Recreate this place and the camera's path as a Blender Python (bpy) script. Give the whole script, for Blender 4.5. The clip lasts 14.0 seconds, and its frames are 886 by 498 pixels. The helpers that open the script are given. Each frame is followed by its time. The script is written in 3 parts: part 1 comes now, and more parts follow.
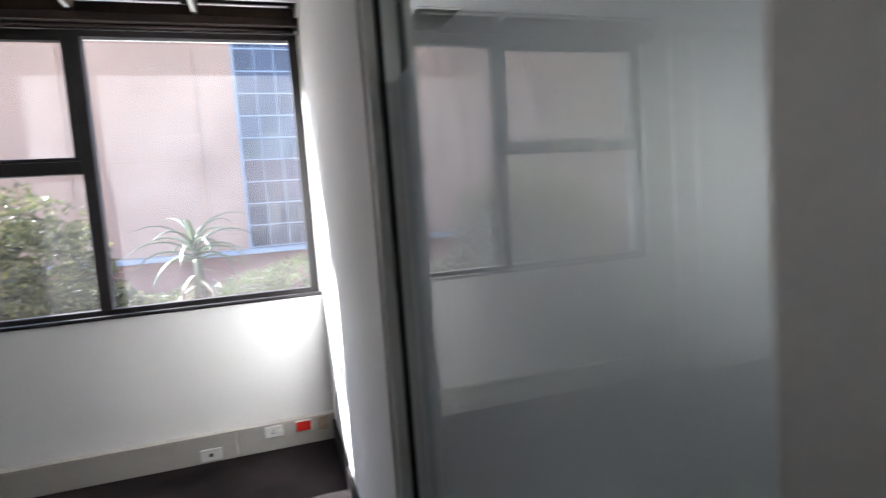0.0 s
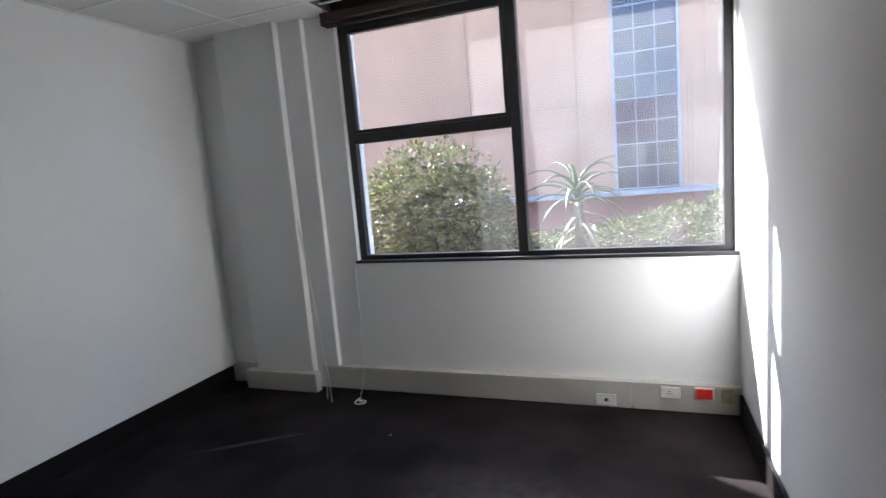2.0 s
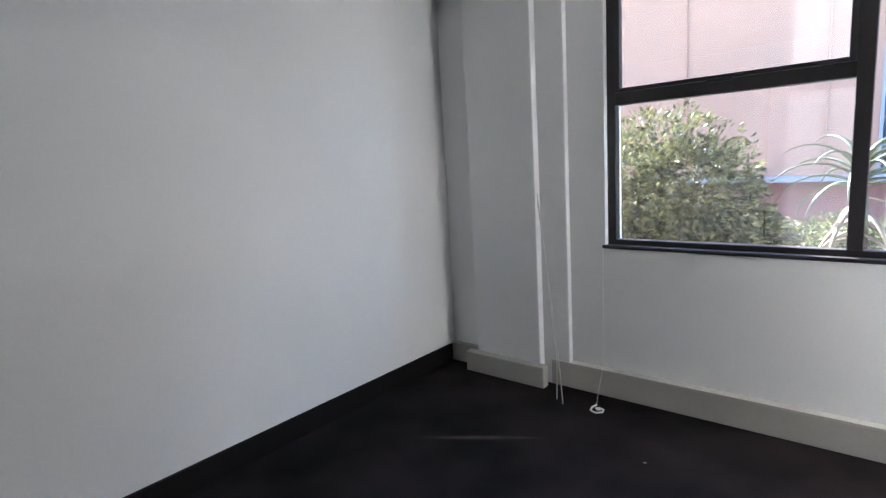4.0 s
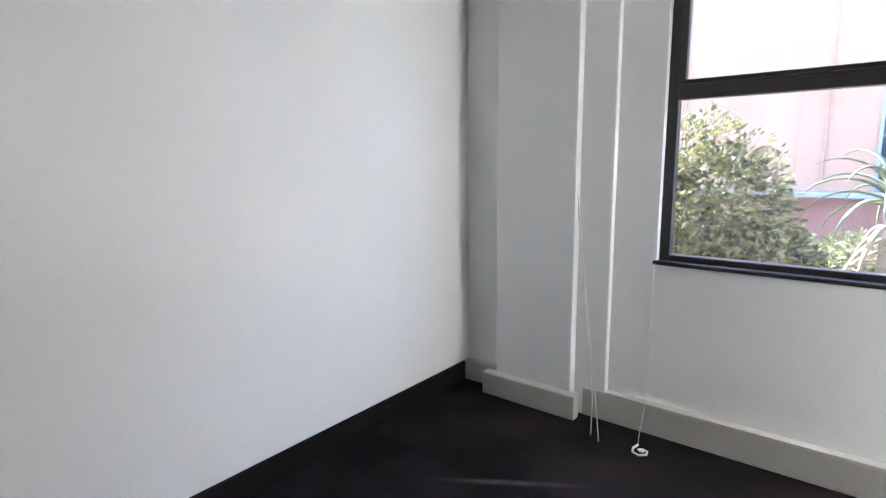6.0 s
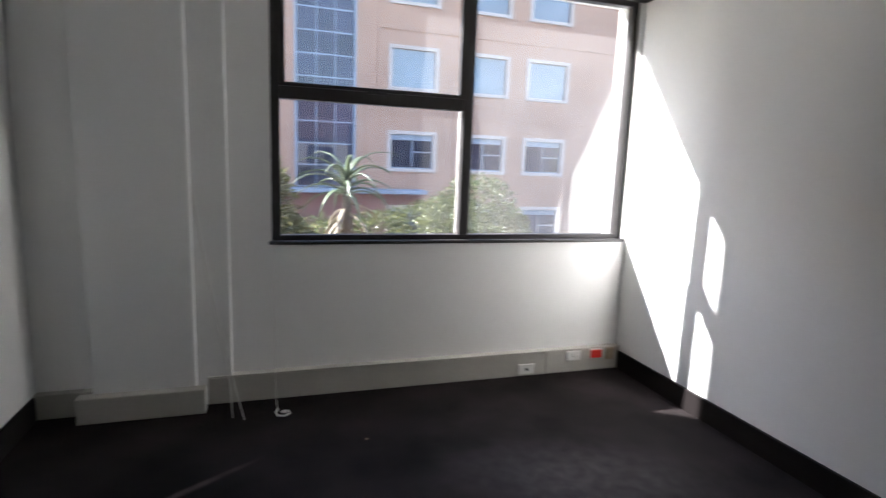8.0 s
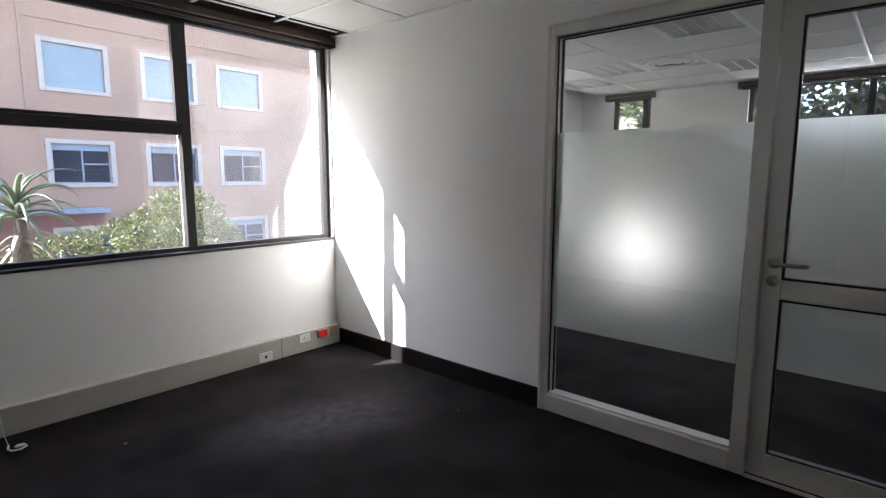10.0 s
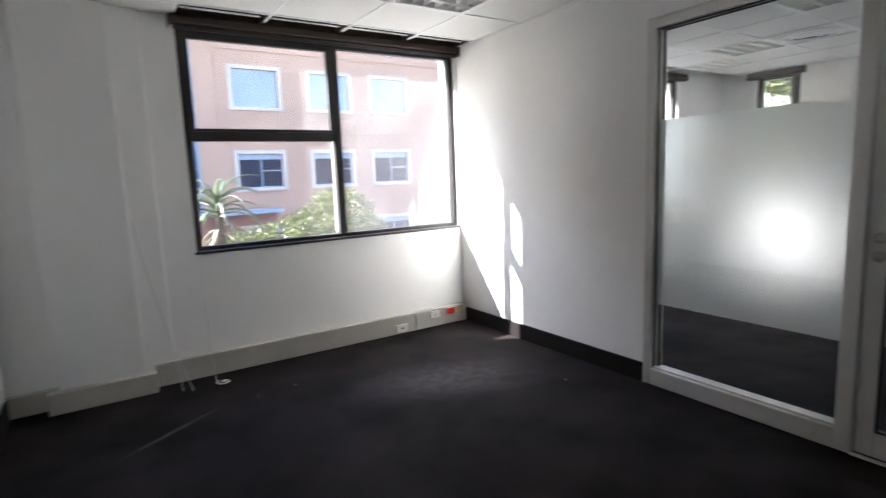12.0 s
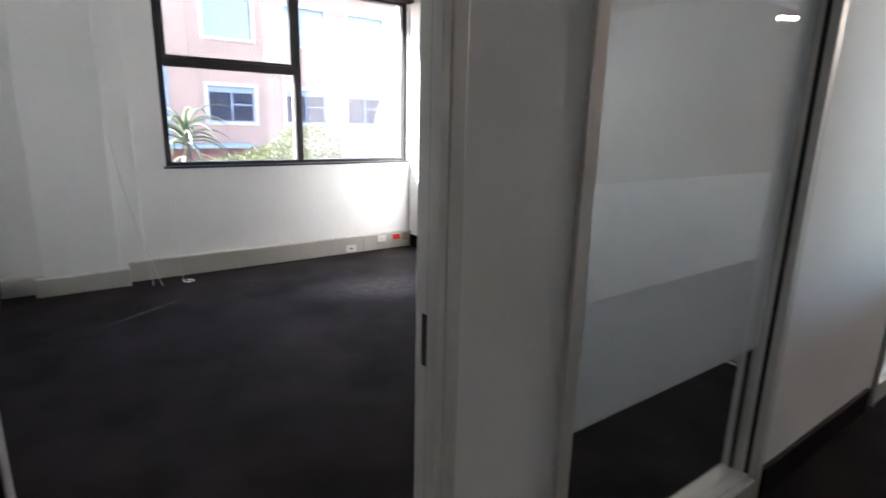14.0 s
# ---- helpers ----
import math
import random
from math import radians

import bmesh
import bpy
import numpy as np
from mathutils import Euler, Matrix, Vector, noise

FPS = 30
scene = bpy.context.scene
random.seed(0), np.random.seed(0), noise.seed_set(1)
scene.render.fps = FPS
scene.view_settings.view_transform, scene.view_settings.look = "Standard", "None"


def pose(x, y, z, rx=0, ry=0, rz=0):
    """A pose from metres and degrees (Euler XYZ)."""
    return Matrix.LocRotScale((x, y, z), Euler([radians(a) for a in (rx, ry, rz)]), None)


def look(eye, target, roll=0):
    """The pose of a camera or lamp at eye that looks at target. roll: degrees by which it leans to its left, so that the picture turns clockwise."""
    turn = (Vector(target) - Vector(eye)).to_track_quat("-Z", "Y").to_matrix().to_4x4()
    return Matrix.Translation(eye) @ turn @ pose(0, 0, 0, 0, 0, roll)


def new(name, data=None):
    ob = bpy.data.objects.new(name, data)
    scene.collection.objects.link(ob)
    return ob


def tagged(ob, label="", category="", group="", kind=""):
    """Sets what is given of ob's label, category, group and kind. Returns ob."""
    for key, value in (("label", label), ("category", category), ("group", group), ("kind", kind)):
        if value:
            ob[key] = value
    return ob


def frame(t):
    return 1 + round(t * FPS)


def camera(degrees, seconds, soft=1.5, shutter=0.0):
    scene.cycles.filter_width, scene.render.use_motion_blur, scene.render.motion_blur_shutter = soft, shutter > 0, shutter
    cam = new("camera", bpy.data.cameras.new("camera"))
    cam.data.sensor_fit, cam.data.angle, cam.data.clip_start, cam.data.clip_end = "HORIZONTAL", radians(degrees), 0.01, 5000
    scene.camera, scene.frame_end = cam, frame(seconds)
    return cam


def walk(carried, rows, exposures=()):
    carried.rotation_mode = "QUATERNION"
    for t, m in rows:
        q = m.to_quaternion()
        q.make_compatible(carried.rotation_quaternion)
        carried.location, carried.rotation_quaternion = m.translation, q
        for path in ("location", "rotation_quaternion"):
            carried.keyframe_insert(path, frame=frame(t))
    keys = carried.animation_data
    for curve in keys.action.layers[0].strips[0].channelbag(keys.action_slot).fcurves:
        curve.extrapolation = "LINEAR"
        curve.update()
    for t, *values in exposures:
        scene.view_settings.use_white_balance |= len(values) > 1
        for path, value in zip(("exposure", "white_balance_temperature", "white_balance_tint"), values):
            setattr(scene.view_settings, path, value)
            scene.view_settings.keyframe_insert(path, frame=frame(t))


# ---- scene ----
cam = camera(79.8, 14.0, 1.2, 0.4)
PATH = [
    (0, (-0.097, -0.155, 1.401), (0.497, 1.747, 1.239), -4.2),
    (0.5, (-0.188, -0.098, 1.423), (0.011, 1.881, 1.222), -3.7),
    (1, (-0.239, -0.102, 1.448), (-0.445, 1.872, 1.196), -3.9),
    (1.5, (-0.241, -0.048, 1.448), (-0.747, 1.867, 1.172), -4.1),
    (2, (-0.363, -0.008, 1.466), (-1.058, 1.847, 1.19), -4.8),
    (2.5, (-0.496, 0.061, 1.439), (-1.352, 1.848, 1.171), -4.7),
    (3, (-0.563, 0.186, 1.432), (-1.677, 1.827, 1.176), -2.9),
    (3.5, (-0.711, 0.236, 1.416), (-1.955, 1.777, 1.134), -2.5),
    (4, (-0.94, 0.232, 1.461), (-2.216, 1.738, 1.14), -3.5),
    (6.5, (-1.59, 0.474, 1.431), (-2.771, 2.052, 1.095), 1.5),
    (7, (-1.879, 0.385, 1.361), (-2.489, 2.27, 1.086), 2.2),
    (7.5, (-2.072, 0.266, 1.372), (-1.941, 2.236, 1.05), 3.3),
    (8, (-2.178, 0.079, 1.395), (-1.577, 1.96, 1.078), 2.2),
    (8.5, (-2.244, -0.152, 1.419), (-1.129, 1.481, 1.12), 0.8),
    (9, (-2.431, -0.297, 1.45), (-0.971, 1.043, 1.183), 1.4),
    (11.3, (-2.699, -0.796, 1.421), (-1.234, 0.536, 1.14), -1.2),
    (11.5, (-2.714, -0.84, 1.416), (-1.316, 0.562, 1.131), -1.4),
    (11.7, (-2.751, -0.886, 1.418), (-1.453, 0.61, 1.139), -2.1),
    (12, (-2.785, -0.977, 1.417), (-1.705, 0.683, 1.138), -2.2),
    (12.5, (-2.821, -1.151, 1.418), (-1.99, 0.646, 1.132), -1.7),
    (12.8, (-2.894, -1.275, 1.41), (-2.058, 0.517, 1.111), -1.5),
    (13, (-2.905, -1.341, 1.393), (-2.033, 0.431, 1.08), -0.6),
    (13.2, (-2.909, -1.417, 1.377), (-2.003, 0.338, 1.06), -1.2),
    (13.5, (-2.876, -1.554, 1.36), (-1.937, 0.173, 0.993), -0.2),
    (13.6, (-2.886, -1.613, 1.359), (-1.93, 0.098, 0.96), -0.9),
    (14, (-2.917, -1.692, 1.335), (-1.775, -0.117, 0.869), 1.4),
]
EXPOSURES = [(t, stops, kelvin, 12) for t, stops, kelvin in (
    (0.0, 3.14, 5950), (1.0, 3.29, 5900), (1.5, 3.12, 5950), (2.0, 3.06, 5900), (3.0, 2.86, 6000), (3.5, 3.38, 5900), (4.0, 3.56, 5850), (6.5, 4.26, 5990), (7.5, 3.37, 6140), (8.0, 2.92, 6140), (9.0, 2.97, 6190), (11.5, 3.42, 6130), (12.5, 3.57, 6080), (14.0, 4.02, 6030))]
walk(cam, [(t, look(eye, target, roll)) for t, eye, target, roll in PATH], EXPOSURES)

# ---- light ----
SUN_FROM = Vector((-1.19, 0.745, 1.404 * math.tan(radians(35.3)))).normalized()
world = bpy.data.worlds.new("sky")
scene.world = world
world.use_nodes = True
sky = world.node_tree.nodes.new("ShaderNodeTexSky")
sky.sky_type, sky.sun_disc = "NISHITA", False
sky.sun_elevation = math.asin(SUN_FROM.z)
sky.sun_rotation = math.atan2(SUN_FROM.x, SUN_FROM.y)
back = world.node_tree.nodes["Background"]
back.inputs["Strength"].default_value = 0.15
world.node_tree.links.new(sky.outputs[0], back.inputs["Color"])
sun_data = bpy.data.lights.new("sun", "SUN")
sun_data.energy, sun_data.angle, sun_data.color = 4.6, radians(0.5), (1.0, 0.96, 0.9)
sun = new("sun", sun_data)
sun.matrix_world = look(SUN_FROM * 40, (0, 0, 0))


def fill_light(x, y, z, w, h, aim, watts, colour=(0.95, 0.97, 1.0)):
    """Added strip lamp at the head of an opening, standing in for sky light."""
    data = bpy.data.lights.new("fill_light", "AREA")
    data.shape, data.size, data.size_y, data.energy, data.color = "RECTANGLE", w, h, watts, colour
    ob = new("fill_light", data)
    ob.matrix_world = look((x, y, z), (x + aim[0], y + aim[1], z + aim[2]))


# extra fill for the next office, under its east window's head
fill_light(4.64, -0.1, 2.42, 2.1, 0.04, (-1, 0, -0.5), 1.7)
# extra warm fill at the unseen corridor opening, brightens the corridor side
fill_light(3.7, -2.77, 2.47, 0.9, 0.04, (-0.6, 1, -0.25), 2.0, (1.0, 0.84, 0.69))


# ---- materials ----
def material(name, colour, rough=0.6, metal=0.0, grain=40.0, vary=0.08, bump=0.1, stain=1.2, stain_amount=0.08, spec=0.5, distance=0.002, random_amount=0.0):
    m = bpy.data.materials.new(name)
    m.use_nodes = True
    n, l = m.node_tree.nodes, m.node_tree.links
    b = n["Principled BSDF"]
    b.inputs["Roughness"].default_value, b.inputs["Metallic"].default_value = rough, metal
    b.inputs["Specular IOR Level"].default_value = spec
    co = n.new("ShaderNodeTexCoord")
    fine, big = n.new("ShaderNodeTexNoise"), n.new("ShaderNodeTexNoise")
    fine.inputs["Scale"].default_value, fine.inputs["Detail"].default_value = grain, 5
    big.inputs["Scale"].default_value, big.inputs["Detail"].default_value = stain, 4
    l.new(co.outputs["Object"], fine.inputs["Vector"])
    l.new(co.outputs["Object"], big.inputs["Vector"])

    def scaled(src, amount):
        a = n.new("ShaderNodeMapRange")
        a.inputs["From Min"].default_value, a.inputs["From Max"].default_value = 0.3, 0.7
        a.inputs["To Min"].default_value, a.inputs["To Max"].default_value = 1 - amount, 1 + amount
        l.new(src, a.inputs["Value"])
        return a.outputs[0]

    mul = n.new("ShaderNodeMath")
    mul.operation = "MULTIPLY"
    l.new(scaled(fine.outputs["Fac"], vary), mul.inputs[0])
    l.new(scaled(big.outputs["Fac"], stain_amount), mul.inputs[1])
    value = mul.outputs[0]
    if random_amount:
        info = n.new("ShaderNodeObjectInfo")
        r = n.new("ShaderNodeMapRange")
        r.inputs["To Min"].default_value, r.inputs["To Max"].default_value = 1 - random_amount, 1 + random_amount
        l.new(info.outputs["Random"], r.inputs["Value"])
        again = n.new("ShaderNodeMath")
        again.operation = "MULTIPLY"
        l.new(value, again.inputs[0])
        l.new(r.outputs[0], again.inputs[1])
        value = again.outputs[0]
    mix = n.new("ShaderNodeVectorMath")
    mix.operation = "SCALE"
    mix.inputs[0].default_value = colour
    l.new(value, mix.inputs["Scale"])
    l.new(mix.outputs[0], b.inputs["Base Color"])
    if bump:
        bp = n.new("ShaderNodeBump")
        bp.inputs["Strength"].default_value, bp.inputs["Distance"].default_value = bump, distance
        l.new(fine.outputs["Fac"], bp.inputs["Height"])
        l.new(bp.outputs[0], b.inputs["Normal"])
    return m


def pane_material(name, tint, dust):
    """Clear glass, with a thin film of dust that scatters a little light."""
    m = bpy.data.materials.new(name)
    m.use_nodes = True
    n, l = m.node_tree.nodes, m.node_tree.links
    n.remove(n["Principled BSDF"])
    clear, gloss, edge = n.new("ShaderNodeBsdfTransparent"), n.new("ShaderNodeBsdfGlossy"), n.new("ShaderNodeLayerWeight")
    clear.inputs["Color"].default_value = (*tint, 1)
    gloss.inputs["Roughness"].default_value = 0.0
    edge.inputs["Blend"].default_value = 0.5
    power, fres = n.new("ShaderNodeMath"), n.new("ShaderNodeMath")
    power.operation, fres.operation = "POWER", "MULTIPLY_ADD"
    power.inputs[1].default_value, fres.inputs[1].default_value, fres.inputs[2].default_value = 5.0, 0.93, 0.06
    l.new(edge.outputs["Facing"], power.inputs[0])
    l.new(power.outputs[0], fres.inputs[0])
    mix = n.new("ShaderNodeMixShader")
    l.new(fres.outputs[0], mix.inputs[0])
    if dust:
        dusty, veil, spots, ramp = n.new("ShaderNodeMixShader"), n.new("ShaderNodeBsdfTranslucent"), n.new("ShaderNodeTexNoise"), n.new("ShaderNodeMapRange")
        co = n.new("ShaderNodeTexCoord")
        l.new(co.outputs["Object"], spots.inputs["Vector"])
        spots.inputs["Scale"].default_value, spots.inputs["Detail"].default_value = 2.2, 6
        ramp.inputs["From Min"].default_value, ramp.inputs["From Max"].default_value = 0.3, 0.7
        ramp.inputs["To Min"].default_value, ramp.inputs["To Max"].default_value = dust * 0.6, dust * 1.4
        l.new(spots.outputs["Fac"], ramp.inputs["Value"])
        l.new(ramp.outputs[0], dusty.inputs[0])
        veil.inputs["Color"].default_value = (0.8, 0.8, 0.8, 1)
        l.new(clear.outputs[0], dusty.inputs[1])
        l.new(veil.outputs[0], dusty.inputs[2])
        l.new(dusty.outputs[0], mix.inputs[1])
    else:
        l.new(clear.outputs[0], mix.inputs[1])
    l.new(gloss.outputs[0], mix.inputs[2])
    l.new(mix.outputs[0], n["Material Output"].inputs["Surface"])
    return m


def film_material():
    """Frosted privacy film."""
    m = bpy.data.materials.new("frosted_film")
    m.use_nodes = True
    n, l = m.node_tree.nodes, m.node_tree.links
    n.remove(n["Principled BSDF"])
    blur, veil, mix = n.new("ShaderNodeBsdfRefraction"), n.new("ShaderNodeBsdfTranslucent"), n.new("ShaderNodeMixShader")
    matt, both = n.new("ShaderNodeBsdfDiffuse"), n.new("ShaderNodeMixShader")
    blur.inputs["Roughness"].default_value, blur.inputs["IOR"].default_value = 0.64, 1.18
    blur.inputs["Color"].default_value = (0.92, 0.93, 0.93, 1)
    veil.inputs["Color"].default_value = (0.8, 0.82, 0.82, 1)
    matt.inputs["Color"].default_value = (0.74, 0.76, 0.76, 1)
    mix.inputs[0].default_value, both.inputs[0].default_value = 0.28, 0.09
    l.new(blur.outputs[0], mix.inputs[1])
    l.new(veil.outputs[0], mix.inputs[2])
    l.new(mix.outputs[0], both.inputs[1])
    l.new(matt.outputs[0], both.inputs[2])
    l.new(both.outputs[0], n["Material Output"].inputs["Surface"])
    return m


def carpet_material():
    m = material("carpet", (0.0165, 0.0125, 0.0128), 0.95, grain=260, vary=0.6, bump=0.7, stain=2.4, stain_amount=0.65, spec=0.15, distance=0.004)
    n, l = m.node_tree.nodes, m.node_tree.links
    b = n["Principled BSDF"]
    colour = b.inputs["Base Color"].links[0].from_socket
    co, lint = n.new("ShaderNodeTexCoord"), n.new("ShaderNodeTexNoise")
    lint.inputs["Scale"].default_value, lint.inputs["Detail"].default_value = 14, 8
    l.new(co.outputs["Object"], lint.inputs["Vector"])
    # dusty drag mark, paler patch in front of the window, trodden way to the door
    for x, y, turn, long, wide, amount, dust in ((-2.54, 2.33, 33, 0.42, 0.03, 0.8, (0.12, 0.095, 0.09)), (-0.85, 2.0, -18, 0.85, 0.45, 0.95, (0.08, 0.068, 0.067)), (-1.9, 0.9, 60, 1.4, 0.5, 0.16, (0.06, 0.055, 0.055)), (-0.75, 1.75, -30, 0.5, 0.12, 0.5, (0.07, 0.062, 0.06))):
        place = n.new("ShaderNodeMapping")
        place.vector_type = "TEXTURE"
        place.inputs["Location"].default_value, place.inputs["Rotation"].default_value, place.inputs["Scale"].default_value = (x, y, 0), (0, 0, radians(turn)), (long, wide, 1)
        l.new(co.outputs["Object"], place.inputs["Vector"])
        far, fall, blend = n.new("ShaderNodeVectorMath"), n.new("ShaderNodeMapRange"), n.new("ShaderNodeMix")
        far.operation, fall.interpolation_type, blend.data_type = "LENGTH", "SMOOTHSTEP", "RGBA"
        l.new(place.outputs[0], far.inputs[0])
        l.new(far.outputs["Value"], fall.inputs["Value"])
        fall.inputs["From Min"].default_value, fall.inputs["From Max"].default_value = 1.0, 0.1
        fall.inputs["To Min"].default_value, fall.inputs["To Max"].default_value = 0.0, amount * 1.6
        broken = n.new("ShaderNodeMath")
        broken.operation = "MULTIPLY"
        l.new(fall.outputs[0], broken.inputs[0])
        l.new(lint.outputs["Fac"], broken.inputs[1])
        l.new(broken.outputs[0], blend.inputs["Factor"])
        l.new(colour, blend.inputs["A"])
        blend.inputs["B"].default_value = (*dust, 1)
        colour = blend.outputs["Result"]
    l.new(colour, b.inputs["Base Color"])
    return m


WALL = material("white_wall_paint", (0.84, 0.835, 0.82), 0.6, grain=90, vary=0.015, bump=0.12, stain=0.9, stain_amount=0.035, spec=0.16)
CEILING = material("ceiling_tile", (0.75, 0.74, 0.715), 0.85, grain=160, vary=0.03, bump=0.2, stain=1.5, stain_amount=0.02, spec=0.2)
GRID = material("white_grid_metal", (0.8, 0.8, 0.78), 0.4, grain=50, vary=0.02, bump=0)
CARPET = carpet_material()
SKIRT = material("dark_skirting", (0.0085, 0.0065, 0.0065), 0.55, grain=60, vary=0.15, bump=0.05, stain_amount=0.15, spec=0.18)
TRUNK = material("grey_trunking", (0.50, 0.48, 0.43), 0.5, grain=70, vary=0.03, bump=0.04, stain=2.5, stain_amount=0.06)
ALU = material("silver_aluminium", (0.69, 0.67, 0.64), 0.42, metal=0.3, grain=120, vary=0.03, bump=0.02, stain=2, stain_amount=0.04)
STEEL = material("brushed_steel", (0.55, 0.53, 0.50), 0.28, metal=1.0, grain=200, vary=0.05, bump=0.03)
BRONZE = material("bronze_frame", (0.028, 0.025, 0.026), 0.42, grain=60, vary=0.1, bump=0.02, stain=4, stain_amount=0.2)
BLIND = material("brown_blind", (0.055, 0.038, 0.032), 0.5, grain=80, vary=0.12, bump=0.05, stain=3, stain_amount=0.15)
GASKET = material("black_gasket", (0.012, 0.012, 0.012), 0.5, grain=90, vary=0.1, bump=0)
SLOT = material("brown_channel", (0.15, 0.105, 0.08), 0.6, grain=60, vary=0.15, bump=0.05, stain=4, stain_amount=0.2)
VOID = material("dark_void", (0.03, 0.022, 0.018), 0.8, grain=20, vary=0.2, bump=0)
PLASTIC = material("white_plastic", (0.78, 0.77, 0.74), 0.35, grain=60, vary=0.02, bump=0)
RED = material("red_plastic", (0.72, 0.03, 0.02), 0.35, grain=60, vary=0.04, bump=0)
BROWN_STAIN = material("brown_plate", (0.42, 0.33, 0.23), 0.6, grain=40, vary=0.15, bump=0.05)
CORD = material("white_cord", (0.7, 0.69, 0.66), 0.7, grain=300, vary=0.1, bump=0.2)
LOUVRE = material("satin_louvre", (0.88, 0.87, 0.83), 0.3, metal=0.0, grain=60, vary=0.03, bump=0)
TUBE = material("unlit_tube", (0.85, 0.85, 0.82), 0.3, grain=60, vary=0.02, bump=0)
CARD = material("brown_card", (0.4, 0.3, 0.19), 0.8, grain=60, vary=0.15, bump=0.1)
GLASS = pane_material("clear_glass", (0.97, 0.98, 0.98), 0.0)
DIRTY = pane_material("dusty_glass", (0.95, 0.96, 0.96), 0.028)
WIPED = pane_material("wiped_glass", (0.95, 0.96, 0.96), 0.014)
FILM = film_material()
STUCCO = material("pink_stucco", (0.335, 0.214, 0.158), 0.85, grain=14, vary=0.05, bump=0.3, stain=0.35, stain_amount=0.1, spec=0.2, distance=0.01)
MAROON = material("maroon_plinth", (0.2, 0.1, 0.09), 0.8, grain=14, vary=0.08, bump=0.2, stain=0.5, stain_amount=0.15)
SURROUND = material("pale_surround", (0.40, 0.345, 0.31), 0.8, grain=20, vary=0.05, bump=0.1, stain=1, stain_amount=0.08)
BLUEFRAME = material("blue_grey_frame", (0.2, 0.245, 0.31), 0.4, grain=30, vary=0.05, bump=0)
FARGLASS = material("dark_office_glass", (0.03, 0.034, 0.06), 0.04, grain=3, vary=0.1, bump=0, stain=0.4, stain_amount=0.2, spec=0.4, random_amount=0.3)
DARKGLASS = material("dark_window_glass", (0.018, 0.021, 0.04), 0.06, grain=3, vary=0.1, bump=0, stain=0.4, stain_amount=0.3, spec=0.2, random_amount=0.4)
# pale base colour paints the sky's reflection into the upper panes
SKYGLASS = material("pale_sky_glass", (0.17, 0.20, 0.235), 0.12, grain=3, vary=0.06, bump=0, stain=0.5, stain_amount=0.12, spec=0.5, random_amount=0.1)
# kept pale so the unseen ground bounces sun to ceiling and facade
LAWN = material("bounce_paving", (0.32, 0.30, 0.26), 0.95, grain=6, vary=0.3, bump=0.3, stain=0.3, stain_amount=0.3, distance=0.03)
BARK = material("bark", (0.085, 0.07, 0.055), 0.9, grain=25, vary=0.25, bump=0.6, distance=0.02)
ALOE = material("aloe_leaf", (0.085, 0.115, 0.062), 0.42, grain=18, vary=0.12, bump=0.05, stain=3, stain_amount=0.15, random_amount=0.25)
DRYLEAF = material("dry_aloe_leaf", (0.2, 0.165, 0.12), 0.75, grain=18, vary=0.15, bump=0.1, random_amount=0.2)


def leaf_material(name, a, b):
    m = material(name, a, 0.26, grain=30, vary=0.1, bump=0)
    n, l = m.node_tree.nodes, m.node_tree.links
    geo, ramp = n.new("ShaderNodeNewGeometry"), n.new("ShaderNodeMix")
    ramp.data_type = "RGBA"
    ramp.inputs["A"].default_value, ramp.inputs["B"].default_value = (*a, 1), (*b, 1)
    l.new(geo.outputs["Random Per Island"], ramp.inputs["Factor"])
    l.new(ramp.outputs["Result"], n["Principled BSDF"].inputs["Base Color"])
    veil, mix = n.new("ShaderNodeBsdfTranslucent"), n.new("ShaderNodeMixShader")
    l.new(ramp.outputs["Result"], veil.inputs["Color"])
    mix.inputs[0].default_value = 0.25
    l.new(n["Principled BSDF"].outputs[0], mix.inputs[1])
    l.new(veil.outputs[0], mix.inputs[2])
    l.new(mix.outputs[0], n["Material Output"].inputs["Surface"])
    return m


LEAF = leaf_material("shrub_leaf", (0.012, 0.022, 0.007), (0.23, 0.235, 0.10))
LEAF_PALE = leaf_material("pale_shrub_leaf", (0.03, 0.045, 0.016), (0.21, 0.225, 0.095))


# ---- mesh helpers ----
def box(bm, x0, x1, y0, y1, z0, z1):
    vs = [bm.verts.new(p) for p in ((x0, y0, z0), (x1, y0, z0), (x1, y1, z0), (x0, y1, z0), (x0, y0, z1), (x1, y0, z1), (x1, y1, z1), (x0, y1, z1))]
    return [bm.faces.new([vs[i] for i in f]) for f in ((0, 3, 2, 1), (4, 5, 6, 7), (0, 1, 5, 4), (1, 2, 6, 5), (2, 3, 7, 6), (3, 0, 4, 7))]


def boxes(*rows):
    bm = bmesh.new()
    for r in rows:
        box(bm, *r)
    return bm


def rounded(bm, width=0.003, segments=2):
    bmesh.ops.bevel(bm, geom=list(bm.edges), offset=width, segments=segments, affect="EDGES", profile=0.5)
    return bm


